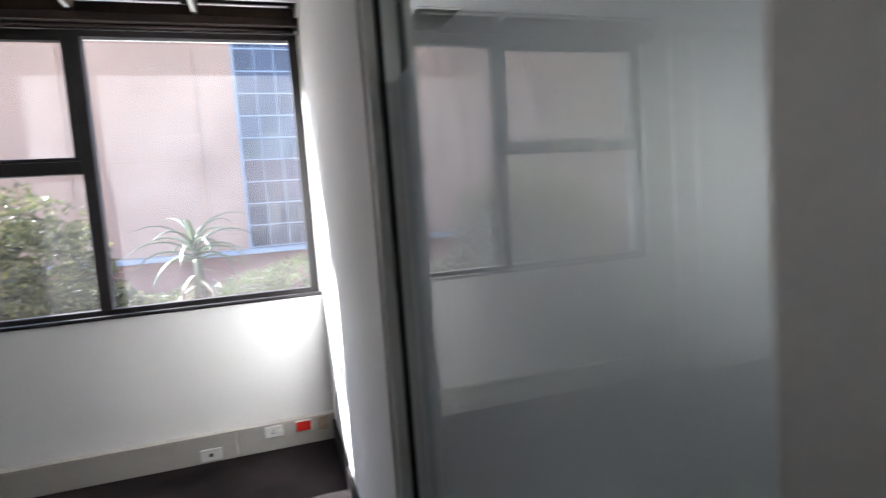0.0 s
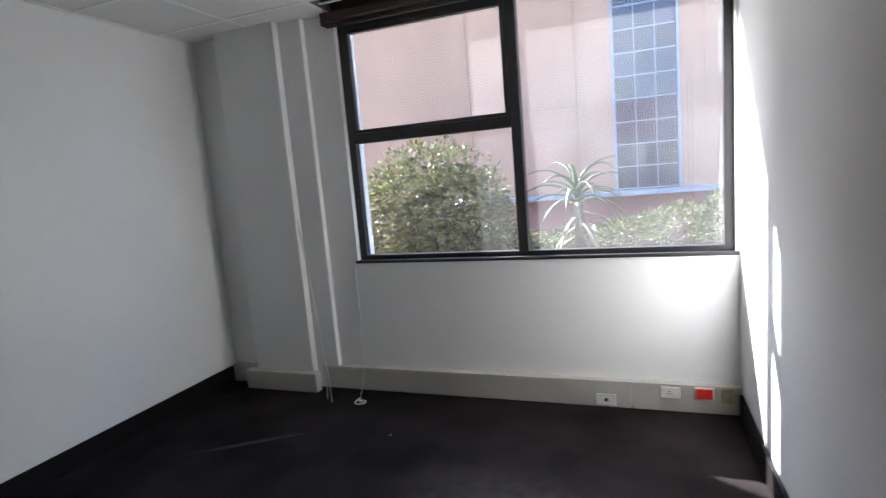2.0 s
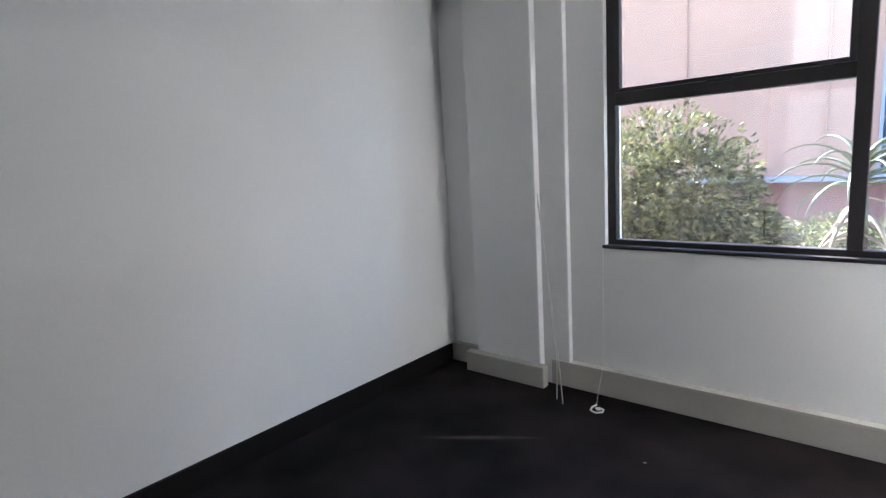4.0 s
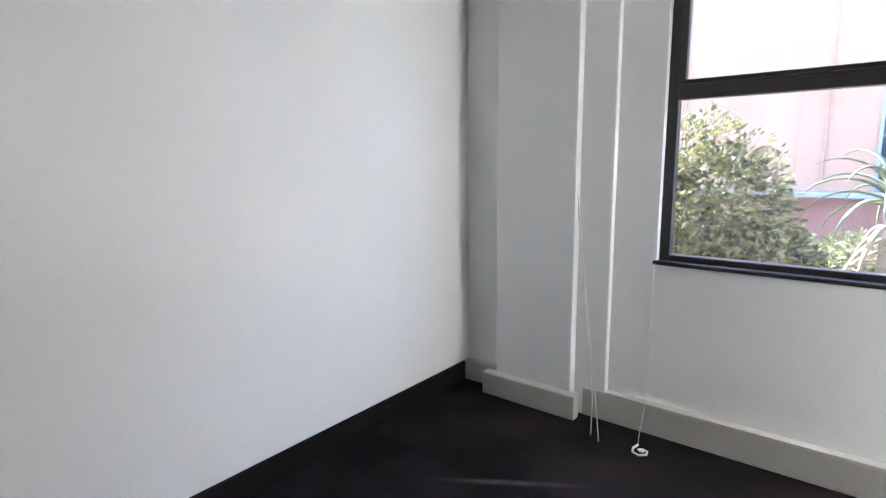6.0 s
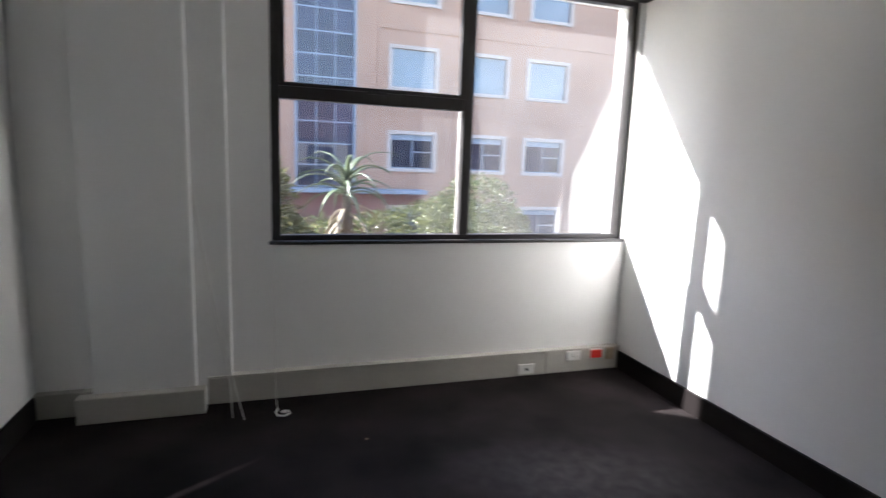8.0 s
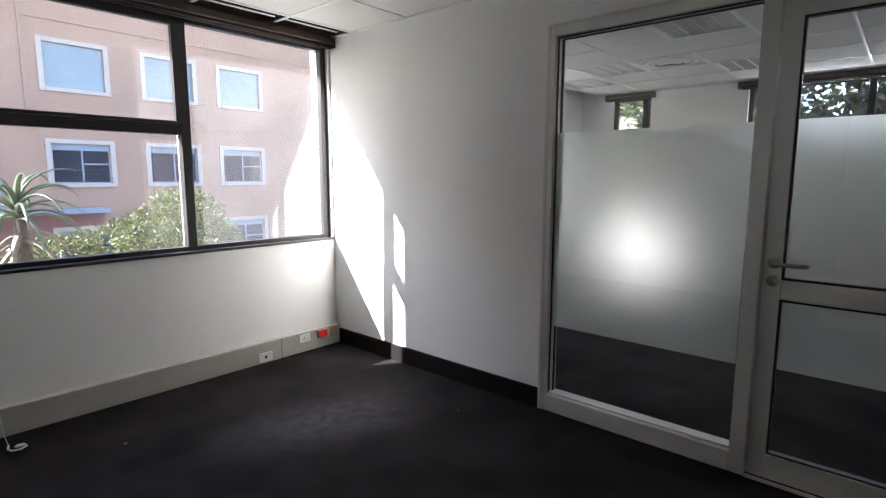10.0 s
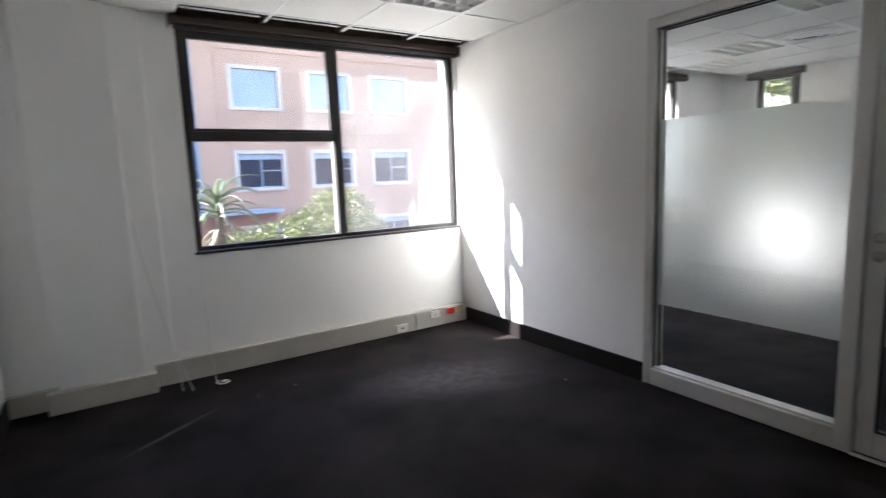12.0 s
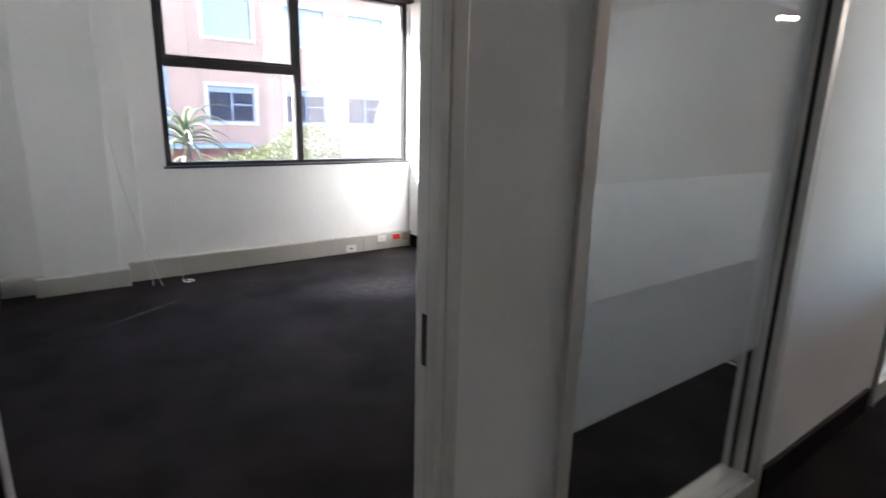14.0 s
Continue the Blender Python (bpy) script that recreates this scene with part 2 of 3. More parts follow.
def tube(bm, points, radius, sides=8):
    """A round bar along points; radius may be one number or one for each point."""
    points = [Vector(p) for p in points]
    rings = []
    for i, p in enumerate(points):
        way = (points[min(i + 1, len(points) - 1)] - points[max(i - 1, 0)]).normalized()
        side = way.cross(Vector((0, 0, 1)) if abs(way.z) < 0.9 else Vector((1, 0, 0))).normalized()
        up = side.cross(way)
        r = radius if isinstance(radius, (int, float)) else radius[i]
        rings.append([bm.verts.new(p + (side * math.cos(a) + up * math.sin(a)) * r) for a in (2 * math.pi * k / sides for k in range(sides))])
    for a, b in zip(rings, rings[1:]):
        for k in range(sides):
            bm.faces.new((a[k], a[(k + 1) % sides], b[(k + 1) % sides], b[k]))
    bm.faces.new(rings[0][::-1])
    bm.faces.new(rings[-1])
    return bm


def mesh_of(name, bm, mat, smooth=False):
    bmesh.ops.recalc_face_normals(bm, faces=bm.faces)
    me = bpy.data.meshes.new(name)
    bm.to_mesh(me)
    bm.free()
    me.materials.append(mat)
    if smooth:
        for p in me.polygons:
            p.use_smooth = True
    return me


def part(name, bm, mat, parent, label="", smooth=False):
    ob = new(name, mesh_of(name, bm, mat, smooth))
    ob.parent = parent
    return tagged(ob, label)


def structure(name, bm, mat, label, category):
    return tagged(new(name, mesh_of(name, bm, mat)), label, category, kind="structure")


def thing(name, label, category, at=(0, 0, 0), group="", kind=""):
    ob = new(name)
    ob.location = at
    return tagged(ob, label, category, group, kind)


W, E, E2, N, N2, S, S2, TOP = -3.385, 0.15, 0.25, 3.2, 3.45, -0.93, -1.0, 2.56
EAST, EAST2, BACK = 4.6, 4.82, -2.7
SILL, HEAD = 0.92, 2.5

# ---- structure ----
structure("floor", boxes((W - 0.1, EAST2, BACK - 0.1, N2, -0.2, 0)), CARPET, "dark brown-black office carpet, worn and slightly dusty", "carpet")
structure("wall_north", boxes(
    (W - 0.1, EAST2, N, N2, 0, SILL - 0.015), (W - 0.1, EAST2, N, N2, HEAD, 2.9),
    (W - 0.1, -2.2, N, N2, SILL - 0.015, HEAD), (0.13, 1.2, N, N2, SILL - 0.015, HEAD), (3.62, EAST2, N, N2, SILL - 0.015, HEAD)),
    WALL, "white painted window wall", "wall")
structure("wall_west", boxes((W - 0.1, W, BACK, N, 0, 2.7)), WALL, "white painted plaster wall", "wall")
structure("wall_east", boxes((E, E2, 1.13, N, 0, 2.7), (E, E2, S2, 1.13, 2.30, 2.7), (E, E2, S2, -0.80, 0, 2.3)), WALL, "white painted office partition", "wall")
structure("wall_south", boxes(
    (W, -3.24, S2, S, 0, 2.7), (-3.24, E, S2, S, 2.30, 2.7), (-2.38, -2.09, S2, S, 0, 2.30), (-0.96, E, S2, S, 0, 2.30),
    (E2, EAST, S2, S, 2.30, 2.7), (1.45, 2.2, S2, S, 0, 2.30)),
    WALL, "white partition beside the corridor", "wall")
# never in view; the opening is added so daylight reaches the corridor
structure("wall_corridor", boxes((W, EAST, BACK - 0.1, BACK, 0, 0.9), (W, EAST, BACK - 0.1, BACK, HEAD, 2.7), (W, -0.5, BACK - 0.1, BACK, 0.9, HEAD), (4.2, EAST, BACK - 0.1, BACK, 0.9, HEAD)), WALL, "unseen white corridor wall, its wide opening added to let daylight in", "wall")
structure("wall_office_end", boxes(
    (EAST, EAST2, BACK, N, 0, SILL), (EAST, EAST2, BACK, N, HEAD, 2.9), (EAST, EAST2, 2.72, N, SILL, HEAD), (EAST, EAST2, 1.05, 2.2, SILL, HEAD),
    (EAST, EAST2, BACK, -1.3, SILL, HEAD)), WALL, "white painted end wall with windows", "wall")


def ceiling():
    """Lay-in tiles in a white grid; the row at the window is open, and the lamps have their own bays."""
    bm = bmesh.new()
    step = 0.6
    lamps = {(-1.01, 1.7), (1.39, 0.5), (2.59, 1.7), (3.19, 2.3), (3.19, 0.5), (-2.21, -0.1)}
    xs = [-3.41 + step * i for i in range(14)]
    ys = [-3.1 + step * i for i in range(10)]
    for x in xs:
        for y in ys:
            if any(abs(x - a) < 0.05 and abs(y - b) < 0.05 for a, b in lamps):
                continue
            x0, x1, y0, y1 = max(x + 0.012, W), min(x + step - 0.012, EAST), max(y + 0.012, BACK), min(y + step - 0.012, 2.9)
            if x0 < E < x1 or x0 < E2 < x1:
                if x0 < E:
                    box(bm, x0, E - 0.002, y0, y1, TOP + 0.004, TOP + 0.02)
                if x1 > E2:
                    box(bm, E2 + 0.002, x1, y0, y1, TOP + 0.004, TOP + 0.02)
                continue
            if x1 - x0 > 0.05 and y1 - y0 > 0.05:
                box(bm, x0, x1, y0, y1, TOP + 0.004, TOP + 0.02)
    # closing strip beside the open bays
    box(bm, W, -2.22, 2.925, N, TOP + 0.004, TOP + 0.02)
    return bm


structure("ceiling", ceiling(), CEILING, "white lay-in tile ceiling", "ceiling")


def ceiling_grid():
    bm = bmesh.new()
    for i in range(15):
        x = -3.41 + 0.6 * i
        if W < x < EAST:
            box(bm, x - 0.012, x + 0.012, BACK, 3.1, TOP, TOP + 0.006)
    for i in range(11):
        y = -2.5 + 0.6 * i
        if y < 2.95:
            box(bm, W, E - 0.001, y - 0.012, y + 0.012, TOP - 0.0015, TOP + 0.005)
            box(bm, E2 + 0.001, EAST, y - 0.012, y + 0.012, TOP - 0.0015, TOP + 0.005)
    box(bm, E - 0.022, E - 0.001, S, N, TOP - 0.003, TOP + 0.003)
    box(bm, W + 0.001, W + 0.022, S, N, TOP - 0.003, TOP + 0.003)
    return bm


structure("trim_ceiling_grid", ceiling_grid(), GRID, "white metal ceiling grid bars", "ceiling grid")
structure("roof_slab", boxes((W - 0.3, EAST2 + 0.2, BACK - 0.3, N2, 2.9, 3.2)), VOID, "dark concrete slab above the ceiling", "slab")
# added out of view: its shadow narrows the sun patch on the east wall
structure("facade_pier", boxes((-3.75, -3.33, N2, 4.53, -3.5, 6.0)), STUCCO, "unseen pier added to keep sun off the left pane", "wall")
structure("facade_lower", boxes((W - 6, EAST2 + 8, N2 - 0.2, N2 - 0.01, -3.5, -0.2)), STUCCO, "own building's lower storey", "wall")
structure("own_building_mass", boxes((-22, W - 0.4, -14, N2 - 0.05, -3.5, 6.5), (W - 0.3, EAST2 + 0.2, -14, N2 - 0.05, 3.2, 6.5), (EAST2 + 0.2, 30, -14, -3.5, -3.5, 6.5)), STUCCO, "own office building's upper storeys", "building")
structure("ground", boxes((-400, 400, 3.5, 600, -3.7, -3.5), (-400, 400, -400, 3.5, -3.72, -3.52)), LAWN, "unseen ground outside, paled to bounce sunlight up", "ground")

# skirting
structure("baseboard_west", rounded(boxes((W, W + 0.018, S, 3.14, 0, 0.13)), 0.004), SKIRT, "dark stained skirting board", "skirting")
structure("baseboard_east", rounded(boxes((E - 0.018, E, 1.135, 3.14, 0, 0.13)), 0.004), SKIRT, "dark stained skirting board", "skirting")
structure("baseboard_south", rounded(boxes((-2.35, -2.1, S, S + 0.018, 0, 0.13)), 0.004), SKIRT, "dark stained skirting board", "skirting")
structure("baseboard_south_wide", rounded(boxes((-0.95, E - 0.02, S, S + 0.018, 0, 0.13)), 0.004), SKIRT, "dark stained skirting board", "skirting")
structure("baseboard_corridor", rounded(boxes((-0.95, E, S2 - 0.018, S2, 0, 0.13)), 0.004), SKIRT, "dark stained skirting board", "skirting")
structure("baseboard_corridor_narrow", rounded(boxes((-2.345, -2.1, S2 - 0.018, S2, 0, 0.13)), 0.004), SKIRT, "dark stained skirting board", "skirting")
structure("baseboard_office", rounded(boxes((EAST - 0.018, EAST, S, N, 0, 0.13)), 0.004), SKIRT, "dark stained skirting board", "skirting")

# column in the north-west corner
structure("wall_column", rounded(boxes((-3.10, -2.605, 3.10, N - 0.001, 0, 2.7)), 0.005), WALL, "white plastered column by the window", "column")
structure("wall_column_step", rounded(boxes((-2.604, -2.422, 3.152, N - 0.001, 0, 2.7)), 0.005), WALL, "white boxed riser beside the column", "column")


# ---- windows ----
def window(name, x0, x1, mullion, at, turn, vent, label):
    """A bronze window with one mullion; vent: the light beside it has a top-hung sash over a fixed pane."""
    w = thing(name, label, "window", at, kind="structure")
    w.rotation_euler = (0, 0, radians(turn))
    f, d0, d1 = 0.05, 0.04, 0.10
    part("window_frame", rounded(boxes((x0, x0 + f, d0, d1, SILL, HEAD), (x1 - f, x1, d0, d1, SILL, HEAD), (x0 + f, x1 - f, d0, d1, SILL, SILL + 0.035),
                                       (x0 + f, x1 - f, d0, d1, HEAD - 0.04, HEAD), (mullion - 0.032, mullion + 0.032, d0 - 0.01, d1, SILL + 0.035, HEAD - 0.04)), 0.004), BRONZE, w)
    part("window_sill", rounded(boxes((x0 - 0.015, x1 + 0.015, -0.012, d0 - 0.002, SILL - 0.014, SILL + 0.006)), 0.003), BRONZE, w, "dark bronze sill strip")
    panes = [(mullion + 0.032, x1 - f, SILL + 0.035, HEAD - 0.04)]
    if vent:
        part("transom", rounded(boxes((x0 + f, mullion - 0.032, d0 - 0.004, d1, 1.72, 1.788)), 0.004), BRONZE, w)
        a, b = x0 + f, mullion - 0.032
        sash = part("sash", rounded(boxes((a, a + 0.03, d0 - 0.012, d0 + 0.03, 1.79, HEAD - 0.04), (b - 0.03, b, d0 - 0.012, d0 + 0.03, 1.79, HEAD - 0.04),
                                          (a + 0.03, b - 0.03, d0 - 0.012, d0 + 0.03, 1.79, 1.81), (a + 0.03, b - 0.03, d0 - 0.012, d0 + 0.03, HEAD - 0.07, HEAD - 0.04)), 0.003), BRONZE, w)
        # pale metal helps carry the sunlit look of the mullion's outer edge
        part("outer_mullion", rounded(boxes((mullion - 0.03, mullion + 0.02, d1 + 0.001, d1 + 0.02, SILL + 0.036, 1.72)), 0.003), ALU, w, "outer side of the mullion in aluminium, pale for its sunlit edge")
        c = (a + b) / 2
        part("catch", rounded(boxes((c - 0.06, c + 0.06, d0 - 0.03, d0 - 0.013, 1.775, 1.792)), 0.003), BRONZE, sash)
        panes += [(a, b, SILL + 0.035, 1.72), (a + 0.03, b - 0.03, 1.81, HEAD - 0.07)]
    else:
        panes += [(x0 + f, mullion - 0.032, SILL + 0.035, HEAD - 0.04)]
    for a, b, c, d in panes:
        low = vent and d < 1.75
        p = part("pane", boxes((a - 0.004, b + 0.004, 0.068, 0.072, c - 0.004, d + 0.004)), WIPED if low else DIRTY, w)
        p.visible_shadow = False
    return w


window("window_1", -2.2, 0.13, -1.04, (0, N, 0), 0, True, "dark bronze aluminium window with dusty panes")
window("window_2", 1.2, 3.62, 2.4, (0, N, 0), 0, True, "dark bronze window of the next office")
window("window_3", -2.72, -2.2, -2.286, (EAST, 0, 0), -90, False, "narrow dark bronze window")
window("window_4", -1.05, 1.3, 0.1, (EAST, 0, 0), -90, False, "wide dark bronze window facing trees")


def blind(x0, x1, at, turn, label):
    b = thing("roller_blind", label, "blind", at)
    b.rotation_euler = (0, 0, radians(turn))
    part("pelmet", rounded(boxes((x0, x1, -0.085, -0.002, 2.502, 2.554)), 0.006), BLIND, b)
    bm = bmesh.new()
    tube(bm, [(x0 + 0.02, -0.045, 2.49), (x1 - 0.02, -0.045, 2.49)], 0.013, 14)
    part("rolled_fabric", bm, BLIND, b, smooth=True)
    part("bottom_bar", rounded(boxes((x0 + 0.02, x1 - 0.02, -0.053, -0.037, 2.466, 2.476)), 0.004), BRONZE, b)
    part("end_cap", rounded(boxes((x0 - 0.006, x0 - 0.0005, -0.09, -0.002, 2.475, 2.554)), 0.002), BRONZE, b)
    part("end_cap", rounded(boxes((x1 + 0.0005, x1 + 0.006, -0.09, -0.002, 2.475, 2.554)), 0.002), BRONZE, b)
    return b


blind(-2.235, 0.135, (0, N, 0), 0, "brown roller blind rolled up under the ceiling")
blind(1.15, 3.68, (0, N, 0), 0, "brown roller blind rolled up above the window")
blind(-2.8, -2.15, (EAST, 0, 0), -90, "short brown roller blind, rolled up")
blind(-1.15, 1.35, (EAST, 0, 0), -90, "wide brown roller blind, rolled up")


def open_bay(x0, x1, label):
    """An open ceiling bay above the window, with a brown channel and a pale slot bar in it."""
    b = thing("ceiling_slot", label, "ceiling slot", ((x0 + x1) / 2, 3.0, TOP), group="open ceiling slots over the window")
    w = (x1 - x0) / 2 - 0.014
    part("channel", boxes((-w, w, -0.075, 0.19, 0.12, 0.125), (-w, w, -0.08, -0.075, 0.008, 0.12), (-w, w, 0.185, 0.19, 0.008, 0.12), (-w - 0.004, -w, -0.075, 0.185, 0.008, 0.12), (w, w + 0.004, -0.075, 0.185, 0.008, 0.12)), SLOT, b)
    part("slot_bar", rounded(boxes((-w + 0.02, w - 0.04, 0.0, 0.022, 0.008, 0.016)), 0.003), GRID, b, "pale slot bar")
    part("baffle", rounded(boxes((-w + 0.01, w - 0.01, 0.05, 0.062, 0.02, 0.06)), 0.003), BRONZE, b)
    return b


for a, b in ((-2.21, -1.61), (-1.61, -1.01), (-1.01, -0.41), (-0.41, 0.138)):
    open_bay(a, b, "open brown ceiling slot with a pale bar")
for a in (1.39, 1.99, 2.59):
    open_bay(a, a + 0.6, "open brown ceiling slot of the next office")


def ceiling_lamp(x, y, label):
    """A 600 mm louvre lamp, unlit."""
    b = thing("ceiling_light", label, "ceiling light", (x + 0.3, y + 0.3, TOP), group="louvre lamps in the ceiling")
    part("housing", boxes((-0.285, 0.285, -0.285, 0.285, 0.05, 0.054), (-0.288, -0.285, -0.285, 0.285, 0.004, 0.054), (0.285, 0.288, -0.285, 0.285, 0.004, 0.054),
                          (-0.285, 0.285, -0.288, -0.285, 0.004, 0.054), (-0.285, 0.285, 0.285, 0.288, 0.004, 0.054)), GRID, b)
    part("frame", rounded(boxes((-0.292, 0.292, -0.292, -0.27, -0.003, 0.004), (-0.292, 0.292, 0.27, 0.292, -0.003, 0.004), (-0.292, -0.27, -0.27, 0.27, -0.003, 0.004), (0.27, 0.292, -0.27, 0.27, -0.003, 0.004)), 0.001, 1), GRID, b)
    for k in range(4):
        bm = bmesh.new()
        tube(bm, [(-0.26, -0.2 + k * 0.133, 0.028), (0.26, -0.2 + k * 0.133, 0.028)], 0.012, 10)
        part("lamp_tube", bm, TUBE, b, smooth=True)
    for k in range(5):
        yy = -0.27 + k * 0.135
        bm = bmesh.new()
        vs = [bm.verts.new(p) for p in ((-0.27, yy - 0.004, 0.0), (0.27, yy - 0.004, 0.0), (0.27, yy - 0.012, 0.04), (-0.27, yy - 0.012, 0.04), (-0.27, yy + 0.004, 0.0), (0.27, yy + 0.004, 0.0), (0.27, yy + 0.012, 0.04), (-0.27, yy + 0.012, 0.04))]
        for f in ((0, 1, 2, 3), (4, 5, 6, 7), (0, 1, 5, 4), (3, 2, 6, 7)):
            bm.faces.new([vs[i] for i in f])
        part("reflector", bm, LOUVRE, b)
    for k in range(6):
        xx = -0.225 + k * 0.09
        part("louvre_blade", boxes((xx - 0.001, xx + 0.001, -0.266, 0.266, 0.003, 0.04)), LOUVRE, b)
    return b


for x, y in ((-1.01, 1.7), (1.39, 0.5), (2.59, 1.7), (3.19, 2.3), (3.19, 0.5), (-2.21, -0.1)):
    ceiling_lamp(x, y, "square louvre ceiling lamp, switched off")


# ---- glazed partitions ----
def glazed_panel(name, width, at, turn, label, frame_w=0.045, end_w=0.07, low=0.53, high=1.70):
    """A floor-standing aluminium frame with a clear pane and a band of frosted film. Local x runs along the wall, y through it."""
    g = thing(name, label, "glass panel", at, kind="structure")
    g.rotation_euler = (0, 0, radians(turn))
    h, b, t = 2.30, 0.105, 2.235
    part("window_frame", rounded(boxes((0, frame_w, -0.012, 0.112, 0, h), (width - end_w, width, -0.012, 0.112, 0, h), (frame_w, width - end_w, -0.012, 0.112, 0, b), (frame_w, width - end_w, -0.012, 0.112, t, h)), 0.004), ALU, g)
    bead = 0.007
    part("glazing_bead", rounded(boxes((frame_w, frame_w + bead, 0.015, 0.03, b, t), (width - end_w - bead, width - end_w, 0.015, 0.03, b, t), (frame_w + bead, width - end_w - bead, 0.015, 0.03, t - bead, t)), 0.002, 1), GASKET, g)
    part("bottom_bead", rounded(boxes((frame_w + bead, width - end_w - bead, 0.012, 0.044, b, b + 0.012)), 0.002, 1), ALU, g)
    part("outer_bead", boxes((frame_w, frame_w + bead, 0.07, 0.085, b, t), (width - end_w - bead, width - end_w, 0.07, 0.085, b, t), (frame_w + bead, width - end_w - bead, 0.07, 0.085, t - bead, t)), GASKET, g)
    part("cover_lip", rounded(boxes((-0.008, 0.012, -0.018, -0.0125, 0, h), (0.012, width - 0.012, -0.018, -0.0125, h - 0.014, h)), 0.002, 1), ALU, g, "thin aluminium cover lip")
    p = part("pane", boxes((frame_w, width - end_w, 0.046, 0.052, b - 0.005, t + 0.005)), GLASS, g)
    p.visible_shadow = False
    part("frosted_film", boxes((frame_w, width - end_w, 0.0545, 0.0555, low, high)), FILM, g, "frosted privacy film")
    return g


# local x points north to south on the east wall: turn -90 puts local y towards +x
glazed_panel("glass_panel_1", 1.15, (E, 1.13, 0), -90, "aluminium-framed glass panel with frosted film")
glazed_panel("glass_panel_2", 1.13, (-2.09, S2, 0), 0, "aluminium-framed corridor glass panel with frosted film", 0.04, 0.045, 0.60, 1.95)
glazed_panel("glass_panel_3", 1.2, (0.25, S2, 0), 0, "aluminium-framed glass panel beside the corridor")


def lever(parent, x, y, z, out, toward):
    """A lever handle on a round rose: out is the side of the leaf, toward the way the lever points."""
    bm = bmesh.new()
    tube(bm, [(x, y, z), (x, y + out * 0.008, z)], 0.026, 20)
    handle = part("handle", bm, STEEL, parent, "brushed steel lever handle", True)
    bm = bmesh.new()
    tube(bm, [(x, y + out * 0.006, z), (x, y + out * 0.045, z), (x + toward * 0.012, y + out * 0.056, z), (x + toward * 0.03, y + out * 0.058, z), (x + toward * 0.105, y + out * 0.058, z), (x + toward * 0.122, y + out * 0.052, z), (x + toward * 0.128, y + out * 0.036, z)], 0.0095, 12)
    part("lever", bm, STEEL, handle, "", True)
    bm = bmesh.new()
    tube(bm, [(x, y, z - 0.085), (x, y + out * 0.012, z - 0.085)], 0.026, 20)
    tube(bm, [(x, y + out * 0.012, z - 0.085), (x, y + out * 0.02, z - 0.085)], 0.012, 12)
    part("lock_cylinder", bm, STEEL, parent, "steel lock cylinder", True)


def glass_door(name, width, at, turn, label):
    """An aluminium door leaf with a mid rail; local x from the handle edge to the hinge, y through it."""
    d = thing(name, label, "door", at, kind="structure")
    d.rotation_euler = (0, 0, radians(turn))
    st, h, t = 0.075, 2.215, 0.044
    part("leaf_frame", rounded(boxes((0, st, 0, t, 0.008, h), (width - st, width, 0, t, 0.008, h), (st, width - st, 0, t, 0.008, 0.13), (st, width - st, 0, t, 0.886, 0.978), (st, width - st, 0, t, 2.135, h)), 0.004), ALU, d)
    for a, b in ((0.13, 0.886), (0.978, 2.135)):
        k = 0.01
        part("glazing_bead", boxes((st, st + k, 0.006, t - 0.006, a, b), (width - st - k, width - st, 0.006, t - 0.006, a, b), (st + k, width - st - k, 0.006, t - 0.006, a, a + k), (st + k, width - st - k, 0.006, t - 0.006, b - k, b)), GASKET, d)
        p = part("pane", boxes((st, width - st, 0.018, 0.023, a, b)), GLASS, d)
        p.visible_shadow = False
    part("frosted_film", boxes((st, width - st, 0.0245, 0.0255, 0.989, 1.70)), FILM, d, "frosted privacy film")
    part("frosted_film", boxes((st, width - st, 0.0245, 0.0255, 0.55, 0.875)), FILM, d, "frosted privacy film")
    lever(d, 0.045, 0, 1.056, -1, 1)
    lever(d, 0.045, t, 1.056, 1, 1)
    for z in (0.25, 1.1, 1.95):
        bm = bmesh.new()
        tube(bm, [(width + 0.004, -0.006, z - 0.045), (width + 0.004, -0.006, z + 0.045)], 0.008, 10)
        part("hinge", bm, STEEL, d, "", True)
    return d


glass_door("door_1", 0.735, (E + 0.02, -0.025, 0), -90, "closed aluminium glass door with frosted film")
leaf = glass_door("door_2", 0.94, (-3.172, 0.07, 0), -93.5, "open aluminium glass door standing against the white wall")


def door_frame(name, rows, label, strike=None):
    f = thing(name, label, "door frame", kind="structure")
    for r in rows:
        part("jamb", rounded(boxes(r), 0.004), ALU, f)
    if strike:
        part("strike_plate", rounded(boxes(strike), 0.001, 1), GASKET, f, "dark strike plate")
    return f


door_frame("door_frame_1", [(E - 0.012, E2 + 0.012, -0.80, -0.764, 0, 2.30), (E - 0.012, E2 + 0.012, -0.762, -0.022, 2.225, 2.298)], "silver aluminium door frame")
door_frame("door_frame_2", [(-2.415, -2.382, S2 - 0.012, S + 0.012, 0, 2.30), (-3.238, -3.2, S2 - 0.012, S + 0.012, 0, 2.30), (-3.2, -2.415, S2 - 0.012, S + 0.012, 2.225, 2.298)],
           "silver aluminium door frame of the open doorway", (-2.4175, -2.4152, S - 0.035, S - 0.012, 0.90, 1.0))
part("door_stop", rounded(boxes((-2.431, -2.4152, S2 - 0.01, S2 + 0.022, 0, 2.22)), 0.002, 1), ALU, bpy.data.objects["door_frame_2"])
part("door_seal", boxes((-2.424, -2.4152, S2 + 0.0222, S2 + 0.031, 0, 2.22)), GASKET, bpy.data.objects["door_frame_2"], "black rubber door seal")

